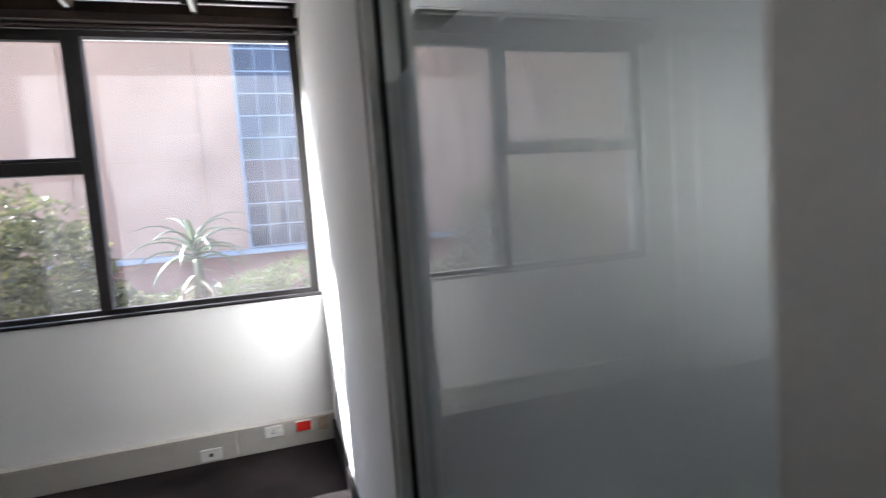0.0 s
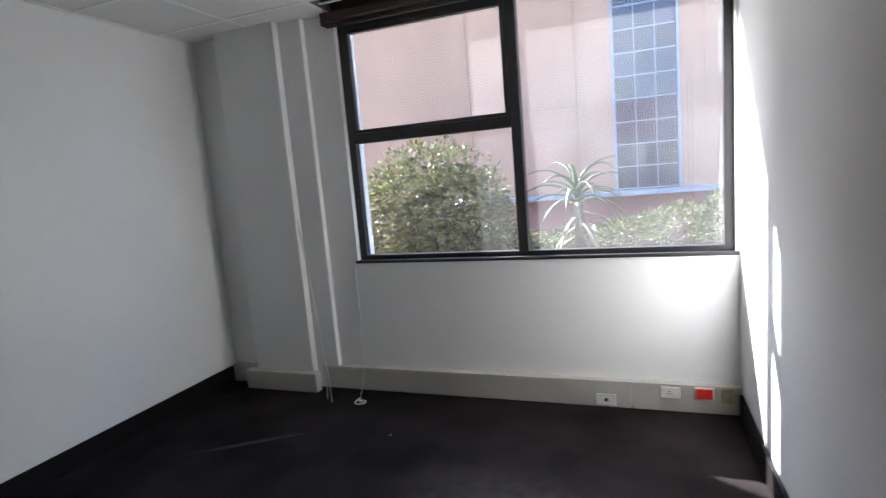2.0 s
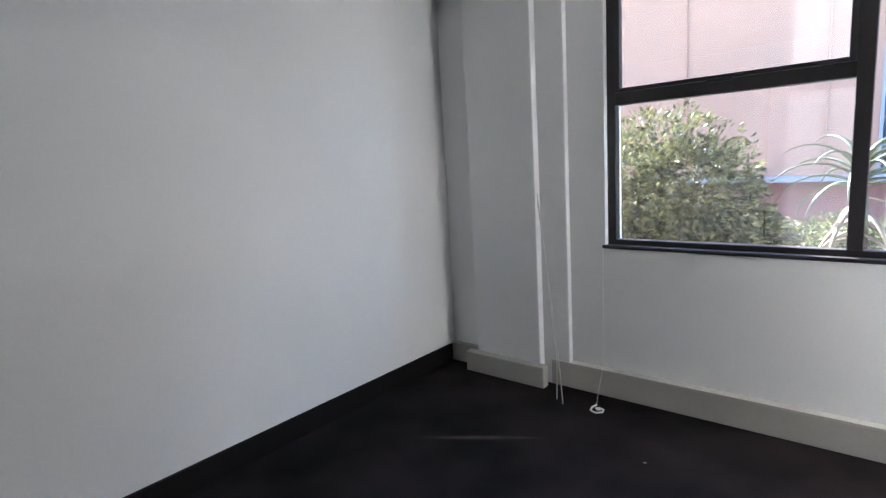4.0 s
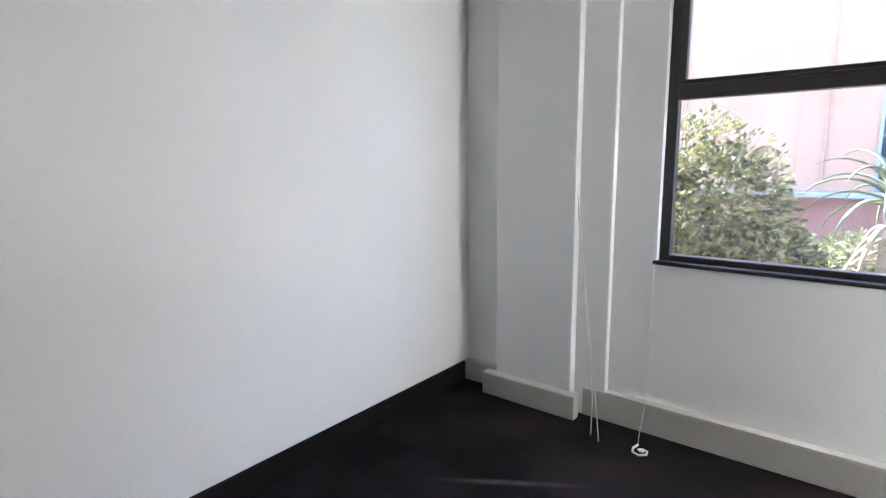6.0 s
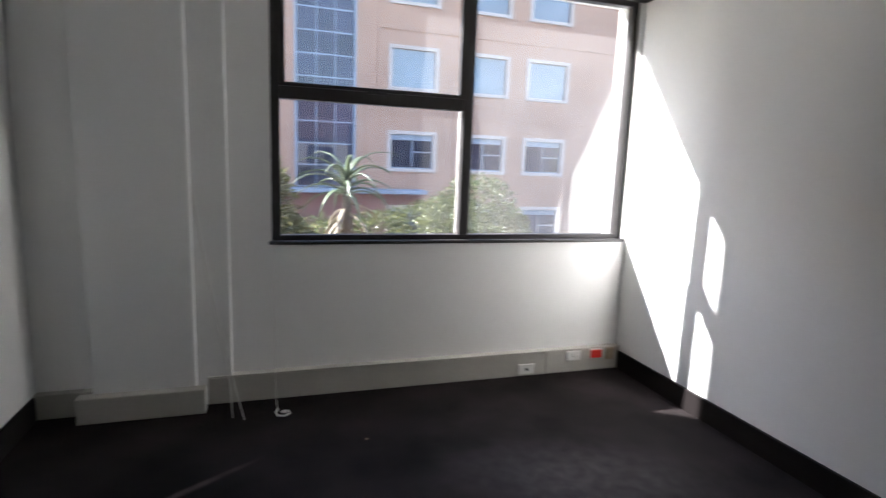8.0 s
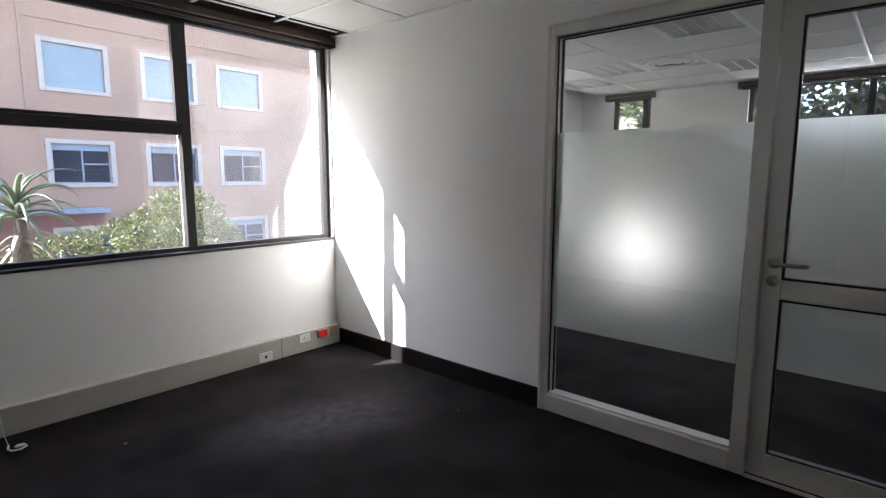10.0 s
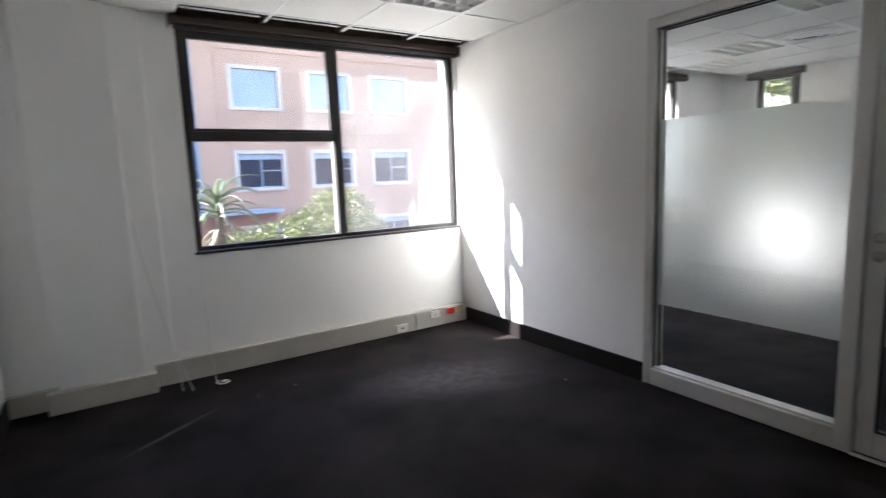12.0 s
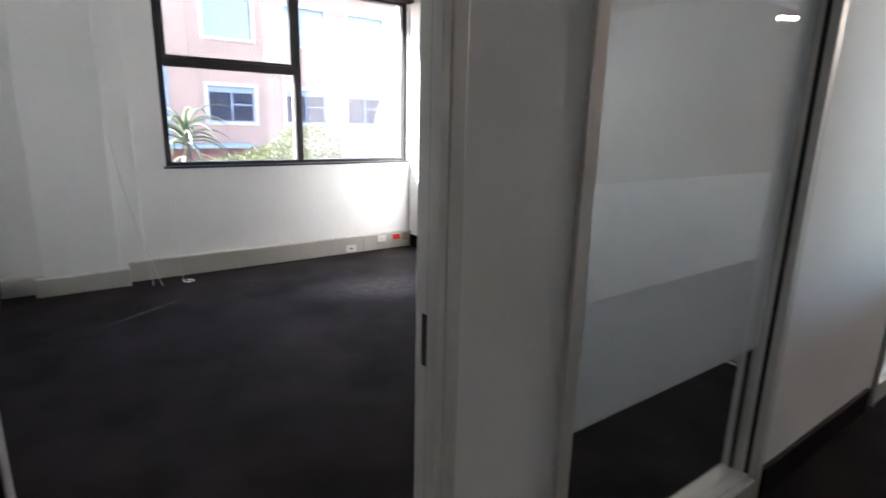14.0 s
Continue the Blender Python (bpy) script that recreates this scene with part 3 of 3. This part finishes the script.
part("threshold", rounded(boxes((E - 0.02, E + 0.012, -0.762, -0.022, 0.0, 0.007)), 0.002, 1), STEEL, bpy.data.objects["door_frame_1"], "bright metal threshold strip")

# ---- skirting trunking, sockets, cords ----
trunk = thing("skirting_trunking", "grey-beige steel cable trunking under the window", "cable trunking", (0, N, 0))
part("trunking_run", rounded(boxes((-2.55, -0.432, -0.05, -0.001, 0.0, 0.155)), 0.004), TRUNK, trunk)
part("trunking_end", rounded(boxes((-0.428, 0.148, -0.05, -0.001, 0.0, 0.155)), 0.004), TRUNK, trunk)
part("trunking_lip", rounded(boxes((-2.55, 0.148, -0.054, -0.001, 0.156, 0.166)), 0.002, 1), TRUNK, trunk)
part("corner_piece", rounded(boxes((W + 0.002, -3.105, -0.05, -0.001, 0.0, 0.135)), 0.004), TRUNK, trunk)
cover = thing("trunking_box", "beige boxed trunking cover round the column foot", "cable trunking", (0, 3.04, 0))
part("cover", rounded(boxes((-3.165, -2.552, 0.0, 0.068, 0.0, 0.14)), 0.006), TRUNK, cover)
bm = bmesh.new()
tube(bm, [(-2.72, -0.002, 0.085), (-2.72, 0.002, 0.085)], 0.006, 10)
part("screw", bm, STEEL, cover)


def socket(x, z, w, h, face, label, kind):
    s = thing("wall_socket", label, "socket", (x, 3.15, z))
    part("plate", rounded(boxes((-w / 2, w / 2, -0.012, 0.0, -h / 2, h / 2)), 0.003), face, s)
    if kind == "data":
        part("jack", boxes((-0.01, 0.01, -0.014, -0.0125, -0.01, 0.01)), GASKET, s, "black data jack")
        part("frame_line", boxes((-w / 2 + 0.012, w / 2 - 0.012, -0.0135, -0.0125, h / 2 - 0.012, h / 2 - 0.01)), TRUNK, s)
    elif kind == "power":
        for dx, dz in ((-0.012, -0.006), (0.0, -0.006), (-0.006, 0.008)):
            bm = bmesh.new()
            tube(bm, [(dx, -0.0135, dz), (dx, -0.0122, dz)], 0.0035, 8)
            part("pin_hole", bm, GASKET, s)
        part("switch", rounded(boxes((0.02, 0.034, -0.017, -0.0125, -0.01, 0.01)), 0.002, 1), PLASTIC, s)
    elif kind == "red":
        part("cover", rounded(boxes((-w / 2 + 0.006, w / 2 - 0.006, -0.02, -0.0125, -h / 2 + 0.006, h / 2 - 0.006)), 0.003), RED, s, "red socket cover")
    return s


socket(-0.577, 0.05, 0.115, 0.07, PLASTIC, "white data outlet on the trunking", "data")
socket(-0.22, 0.118, 0.105, 0.066, PLASTIC, "white power socket on the trunking", "power")
socket(-0.044, 0.122, 0.1, 0.07, PLASTIC, "red dedicated power socket on the trunking", "red")
socket(0.072, 0.115, 0.06, 0.085, BROWN_STAIN, "brown stained blank plate at the trunking's end", "")

cord = thing("blind_cord", "thin white blind cord loop hanging slack to the carpet", "cord", (-2.2, 3.12, 0))
for shift, foot in ((0.0, [(-0.195, -0.15, 0.16), (-0.15, -0.21, 0.005)]), (0.006, [(-0.225, -0.13, 0.2), (-0.21, -0.17, 0.005)])):
    bm = bmesh.new()
    tube(bm, [(-0.398, 0.0, 1.24), (-0.39 + shift, -0.01, 1.15), (-0.34 - shift, -0.03, 0.85), (-0.26 - 2 * shift, -0.09, 0.45)] + foot, 0.003, 6)
    part("cord", bm, CORD, cord, "", True)
cord2 = thing("blind_cord", "thin white cord from the window with a coil on the carpet", "cord", (-2.16, 3.1, 0))
bm = bmesh.new()
tube(bm, [(-0.03, 0.04, 0.92), (-0.03, 0.03, 0.5), (-0.03, 0.02, 0.2), (-0.028, -0.06, 0.05), (-0.02, -0.1, 0.006)], 0.0018, 6)
part("cord", bm, CORD, cord2, "", True)
bm = bmesh.new()
tube(bm, [(-0.02, -0.1, 0.006), (-0.03, -0.14, 0.006), (-0.02, -0.18, 0.006), (0.015, -0.195, 0.007), (0.045, -0.17, 0.007), (0.04, -0.14, 0.008), (0.015, -0.135, 0.01), (0.0, -0.155, 0.013), (0.015, -0.17, 0.015), (0.03, -0.16, 0.015)], 0.0055, 8)
part("coil", bm, CORD, cord2, "coiled white cord end", True)

for x, y, turn in ((-1.75, 2.57, 20), (-0.23, 1.48, 70)):
    fluff = thing("lint", "tiny pale scrap of lint on the dark carpet", "lint", (x, y, 0), group="scraps of lint")
    fluff.rotation_euler = (0, 0, radians(turn))
    part("lint_body", rounded(boxes((-0.008, 0.008, -0.003, 0.003, 0, 0.003)), 0.001, 1), CARD, fluff)
scrap = thing("card_scrap", "small brown cardboard scrap on the carpet behind the glass", "scrap", (0.42, 0.42, 0.0))
part("scrap_body", rounded(boxes((-0.02, 0.02, -0.035, 0.035, 0.0, 0.025)), 0.006), CARD, scrap)

vent = thing("ceiling_vent", "round white air diffuser in the next office's ceiling", "air vent", (2.89, 1.4, TOP))
for k, (r0, r1, z) in enumerate(((0.26, 0.2, -0.012), (0.19, 0.14, -0.02), (0.13, 0.07, -0.028))):
    bm = bmesh.new()
    rings = [[bm.verts.new((r * math.cos(a), r * math.sin(a), zz)) for a in (2 * math.pi * i / 32 for i in range(32))] for r, zz in ((r0, 0.0), (r0, -0.004), (r1, z), (r1 - 0.004, z + 0.004))]
    for a, b in zip(rings, rings[1:]):
        for i in range(32):
            bm.faces.new((a[i], a[(i + 1) % 32], b[(i + 1) % 32], b[i]))
    part("ring", bm, GRID, vent, "", True)
bm = bmesh.new()
tube(bm, [(0, 0, 0.0), (0, 0, -0.004)], 0.2, 24)
part("throat", bm, GASKET, vent)
part("plate", rounded(boxes((-0.295, -0.262, -0.295, 0.295, -0.006, 0.002), (0.262, 0.295, -0.295, 0.295, -0.006, 0.002), (-0.262, 0.262, -0.295, -0.262, -0.006, 0.002), (-0.262, 0.262, 0.262, 0.295, -0.006, 0.002)), 0.002, 1), GRID, vent, "white square vent plate")

# ---- outside ----
GROUND = -3.5
building = thing("office_building", "pink stucco office building with pale window surrounds", "building", (3.0, 26.0, 0))
building.rotation_euler = (0, 0, radians(1))
COLS = [(1.3, 2.15), (5.1, 2.15), (8.6, 2.15), (15.8, 2.15), (19.4, 2.15)]
ROWS_Z = [(-2.6, -0.9), (1.1, 2.75), (4.98, 6.75), (8.9, 10.65), (12.85, 14.6)]
TOWER0, TOWER1, SHELF, EAVES = -4.3, -1.5, -0.08, 18.0
us = sorted({-30.0, 30.0, TOWER0, TOWER1, 1.95} | {c - w / 2 for c, w in COLS} | {c + w / 2 for c, w in COLS})
zs = sorted({GROUND, SHELF, EAVES} | {z for r in ROWS_Z for z in r})
wall_bm, low_bm = bmesh.new(), bmesh.new()
for u0, u1 in zip(us, us[1:]):
    for z0, z1 in zip(zs, zs[1:]):
        mid_u, mid_z = (u0 + u1) / 2, (z0 + z1) / 2
        if any(abs(mid_u - c) < w / 2 for c, w in COLS) and any(a < mid_z < b for a, b in ROWS_Z):
            continue
        if TOWER0 < mid_u < TOWER1 and mid_z > SHELF:
            continue
        box(low_bm if mid_z < SHELF and mid_u < 1.95 else wall_bm, u0, u1, 0, 0.5, z0, z1)
part("wall", wall_bm, STUCCO, building)
part("plinth_wall", low_bm, MAROON, building, "maroon ground floor wall")
part("core", boxes((-30, 30, 0.6, 9, GROUND, EAVES)), VOID, building)
part("roof", rounded(boxes((-30.2, 30.2, -0.25, 9.2, EAVES, EAVES + 0.3)), 0.03), SURROUND, building)
for z in (3.7, 7.6, 11.5):
    part("string_course", boxes((-0.45, 30, -0.05, -0.001, z, z + 0.12)), STUCCO, building)
part("corner_strip", boxes((-0.5, -0.38, -0.05, -0.001, 3.82, EAVES)), STUCCO, building)
for u in (-5.9, -11.0):
    bm = bmesh.new()
    tube(bm, [(u, -0.05, 0.3), (u, -0.05, EAVES - 0.1)], 0.035, 8)
    part("downpipe", bm, STUCCO, building)
part("canopy", rounded(boxes((-13, 1.9, -1.0, -0.002, SHELF - 0.04, SHELF + 0.16)), 0.02), BLUEFRAME, building, "thin grey entrance canopy")
for c, w in COLS:
    for row, (z0, z1) in enumerate(ROWS_Z):
        h = w / 2
        win = part("window", rounded(boxes((c - h - 0.2, c - h, -0.05, -0.001, z0 - 0.16, z1 + 0.18), (c + h, c + h + 0.2, -0.05, -0.001, z0 - 0.16, z1 + 0.18), (c - h, c + h, -0.05, -0.001, z1, z1 + 0.18), (c - h, c + h, -0.09, -0.001, z0 - 0.16, z0)), 0.01, 1), SURROUND, building, "pale window surround")
        m, mid = c + 0.02, (z0 + z1) / 2
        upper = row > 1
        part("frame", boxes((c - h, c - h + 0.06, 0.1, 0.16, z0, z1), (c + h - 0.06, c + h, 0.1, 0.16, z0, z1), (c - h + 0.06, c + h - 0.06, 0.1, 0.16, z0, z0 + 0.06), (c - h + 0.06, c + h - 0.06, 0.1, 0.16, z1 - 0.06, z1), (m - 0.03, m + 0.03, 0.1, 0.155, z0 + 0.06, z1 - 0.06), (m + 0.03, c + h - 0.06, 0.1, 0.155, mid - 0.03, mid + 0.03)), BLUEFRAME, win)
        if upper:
            # upper rows: sky reflection painted as a pale pane
            part("pane", boxes((c - h, c + h, 0.085, 0.15, z0, z1)), SKYGLASS, win, "pane with the sky's pale reflection in its colour")
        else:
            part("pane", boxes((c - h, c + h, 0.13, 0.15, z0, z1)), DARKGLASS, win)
            part("blind", boxes((c - h + 0.06, c + h - 0.06, 0.105, 0.125, z1 - 0.27, z1 - 0.06)), BLUEFRAME, win, "blind drawn a short way down")
curtain = part("curtain_wall", boxes((TOWER0, TOWER0 + 0.11, -0.06, 0.3, SHELF + 0.16, EAVES), (TOWER1 - 0.11, TOWER1, -0.06, 0.3, SHELF + 0.16, EAVES)), BLUEFRAME, building, "blue-grey glazed stair tower")
bay = (TOWER1 - TOWER0 - 0.22) / 3
for k in range(18):
    z = SHELF + 0.22 + k * 1.0
    part("transom", boxes((TOWER0 + 0.11, TOWER1 - 0.11, -0.03, 0.05, z - 0.028, z + 0.028)), BLUEFRAME, curtain)
    if z < EAVES - 1:
        for j in range(3):
            u = TOWER0 + 0.11 + j * bay
            pane = part("pane", boxes((u + 0.02, u + bay - 0.02, 0.0, 0.03, z + 0.028, z + 0.972)), FARGLASS, curtain)
            pane.rotation_euler = (radians(random.uniform(-0.15, 0.15)), 0, radians(random.uniform(-0.2, 0.2)))
for j in (1, 2):
    u = TOWER0 + 0.11 + j * bay
    part("mullion", boxes((u - 0.022, u + 0.022, -0.03, 0.05, SHELF + 0.25, EAVES - 0.1)), BLUEFRAME, curtain)


def crown_mesh(name, lobes, count, leaf, mat, seed):
    """Many small leaves on the outer shells of overlapping lobes."""
    rnd = random.Random(seed)
    verts, faces = [], []
    for _ in range(count):
        cx, cy, cz, rx, rz = rnd.choice(lobes)
        d = Vector((rnd.gauss(0, 1), rnd.gauss(0, 1), rnd.gauss(0, 1))).normalized()
        k = 0.62 + 0.42 * rnd.random() ** 0.6
        bulge = 1 + 0.16 * noise.noise(d * 3.1 + Vector((cx, cy, cz)))
        p = Vector((cx + d.x * rx * k * bulge, cy + d.y * rx * k * bulge, cz + d.z * rz * k * bulge))
        if noise.noise(p * 3.3) < -0.28:
            continue
        way = (d + Vector((rnd.uniform(-1, 1), rnd.uniform(-1, 1), rnd.uniform(-0.9, 0.6)))).normalized()
        side = way.cross(Vector((rnd.uniform(-1, 1), rnd.uniform(-1, 1), rnd.uniform(-1, 1)))).normalized()
        s = leaf * rnd.uniform(0.6, 1.3)
        i = len(verts)
        drop = way.cross(side) * s * 0.12
        verts += [p, p + way * s * 0.5 + side * s * 0.24 + drop, p + way * s, p + way * s * 0.5 - side * s * 0.24 + drop]
        faces.append((i, i + 1, i + 2, i + 3))
    me = bpy.data.meshes.new(name)
    me.from_pydata([tuple(v) for v in verts], [], faces)
    me.materials.append(mat)
    return me


def tree(name, at, height, lobes, count, leaf, mat, label, seed):
    """lobes are relative to the tree's foot."""
    rnd = random.Random(seed + 50)
    t = thing(name, label, "tree" if name == "tree" else "shrub", at)
    bm = bmesh.new()
    pts = [(0, 0, -0.1), (0.04, 0.02, height * 0.3), (-0.03, 0.05, height * 0.6), (0, 0, height * 0.88)]
    tube(bm, pts, [0.13, 0.1, 0.07, 0.02], 8)
    for cx, cy, cz, rx, rz in lobes:
        z0 = height * rnd.uniform(0.3, 0.55)
        for _ in range(3):
            e = Vector((cx + rnd.uniform(-0.6, 0.6) * rx, cy + rnd.uniform(-0.6, 0.6) * rx, cz + rnd.uniform(-0.3, 0.7) * rz))
            m = Vector((0, 0, z0)).lerp(e, 0.5) + Vector((0, 0, 0.12))
            tube(bm, [(0, 0, z0), m, e], [0.045, 0.03, 0.008], 6)
    part("trunk", bm, BARK, t)
    crown = new("crown", crown_mesh("crown", lobes, count, leaf, mat, seed))
    crown.parent = t
    return t


tree("tree", (-3.15, 7.1, GROUND), 5.2, [(0.05, 0, 4.4, 0.95, 1.05), (0.45, -0.1, 4.2, 0.75, 0.85), (-0.5, 0.1, 4.25, 0.8, 0.9), (0.15, 0, 3.45, 1.15, 0.9), (0.85, 0.2, 3.7, 0.6, 0.5)], 26000, 0.085, LEAF, "dense glossy-leaved round tree outside the window", 3)
tree("tree", (1.75, 10.2, GROUND + 0.2), 4.5, [(0, 0, 3.8, 0.75, 0.7), (-0.5, -0.1, 3.5, 0.7, 0.6), (0.5, 0.1, 3.3, 0.7, 0.6)], 10000, 0.09, LEAF_PALE, "pale green round tree in front of the pink building", 5)
tree("shrub", (0.2, 8.7, GROUND + 0.2), 3.9, [(0, 0, 3.55, 0.6, 0.5), (-0.7, 0.2, 3.35, 0.6, 0.5), (0.7, 0, 3.5, 0.55, 0.5), (-1.6, 0.6, 3.2, 0.7, 0.5), (1.3, 0.2, 3.2, 0.5, 0.4)], 11000, 0.085, LEAF_PALE, "pale flowering shrub below the window", 7)
tree("shrub", (-2.2, 9.4, GROUND), 3.6, [(0, 0, 3.2, 0.8, 0.6), (1.0, 0.2, 3.1, 0.7, 0.5), (-0.9, 0.3, 3.2, 0.8, 0.6)], 6000, 0.09, LEAF, "dark green shrub below the window", 9)
for k, (x, y, r) in enumerate(((9.0, 0.3, 1.9), (9.6, 3.2, 1.8), (11.0, -2.4, 2.2), (7.2, 9.5, 1.4), (12.5, 6.0, 2.0))):
    tree("tree", (x, y, GROUND), 8.0, [(0, 0, 6.0, r, 1.8), (0.4, -1.0, 5.2, r * 0.8, 1.4), (-0.3, 1.0, 6.6, r * 0.8, 1.4)], 12000, 0.19, LEAF_PALE, "leafy garden tree beside the building", 20 + k)


def aloe(at, label):
    a = thing("aloe_tree", label, "aloe", at)
    bm = bmesh.new()
    tube(bm, [(0, 0, -0.1), (0.05, 0, 2.0), (0.02, 0.02, 4.0), (0, 0, 4.75)], [0.14, 0.11, 0.09, 0.05], 10)
    part("trunk", bm, BARK, a, "", True)
    rnd = random.Random(11)
    for i in range(36):
        dry = i >= 24
        ang = i * 2.39996 + rnd.uniform(-0.15, 0.15)
        lift = (1.2 - i * 0.045) if not dry else rnd.uniform(-0.5, -0.1)
        length = rnd.uniform(0.8, 1.05) * (0.85 if dry else 1)
        z = 4.78 - i * 0.012 if not dry else rnd.uniform(3.9, 4.4)
        bm = bmesh.new()
        rows, p, slope = [], Vector((math.cos(ang) * 0.04, math.sin(ang) * 0.04, z)), lift
        out, side = Vector((math.cos(ang), math.sin(ang), 0)), Vector((-math.sin(ang), math.cos(ang), 0))
        steps = 7
        for k in range(steps + 1):
            f = k / steps
            half = 0.042 * (1 - f) ** 0.7 + 0.003
            up = Vector((0, 0, 1)) * math.cos(slope) - out * math.sin(slope)
            rows.append([bm.verts.new(p + side * half + up * half * 0.5), bm.verts.new(p - up * half * 0.25), bm.verts.new(p - side * half + up * half * 0.5)])
            p = p + (out * math.cos(slope) + Vector((0, 0, 1)) * math.sin(slope)) * length / steps
            slope -= rnd.uniform(0.2, 0.32) * (0.7 if dry else 1.0)
        for r0, r1 in zip(rows, rows[1:]):
            bm.faces.new((r0[0], r0[1], r1[1], r1[0]))
            bm.faces.new((r0[1], r0[2], r1[2], r1[1]))
            bm.faces.new((r0[2], r0[0], r1[0], r1[2]))
        part("leaf", bm, DRYLEAF if dry else ALOE, a, "dry drooping leaf" if dry else "", True)
    return a


aloe((-1.19, 7.9, GROUND - 0.12), "tall tree aloe with a rosette of arching grey-green leaves")
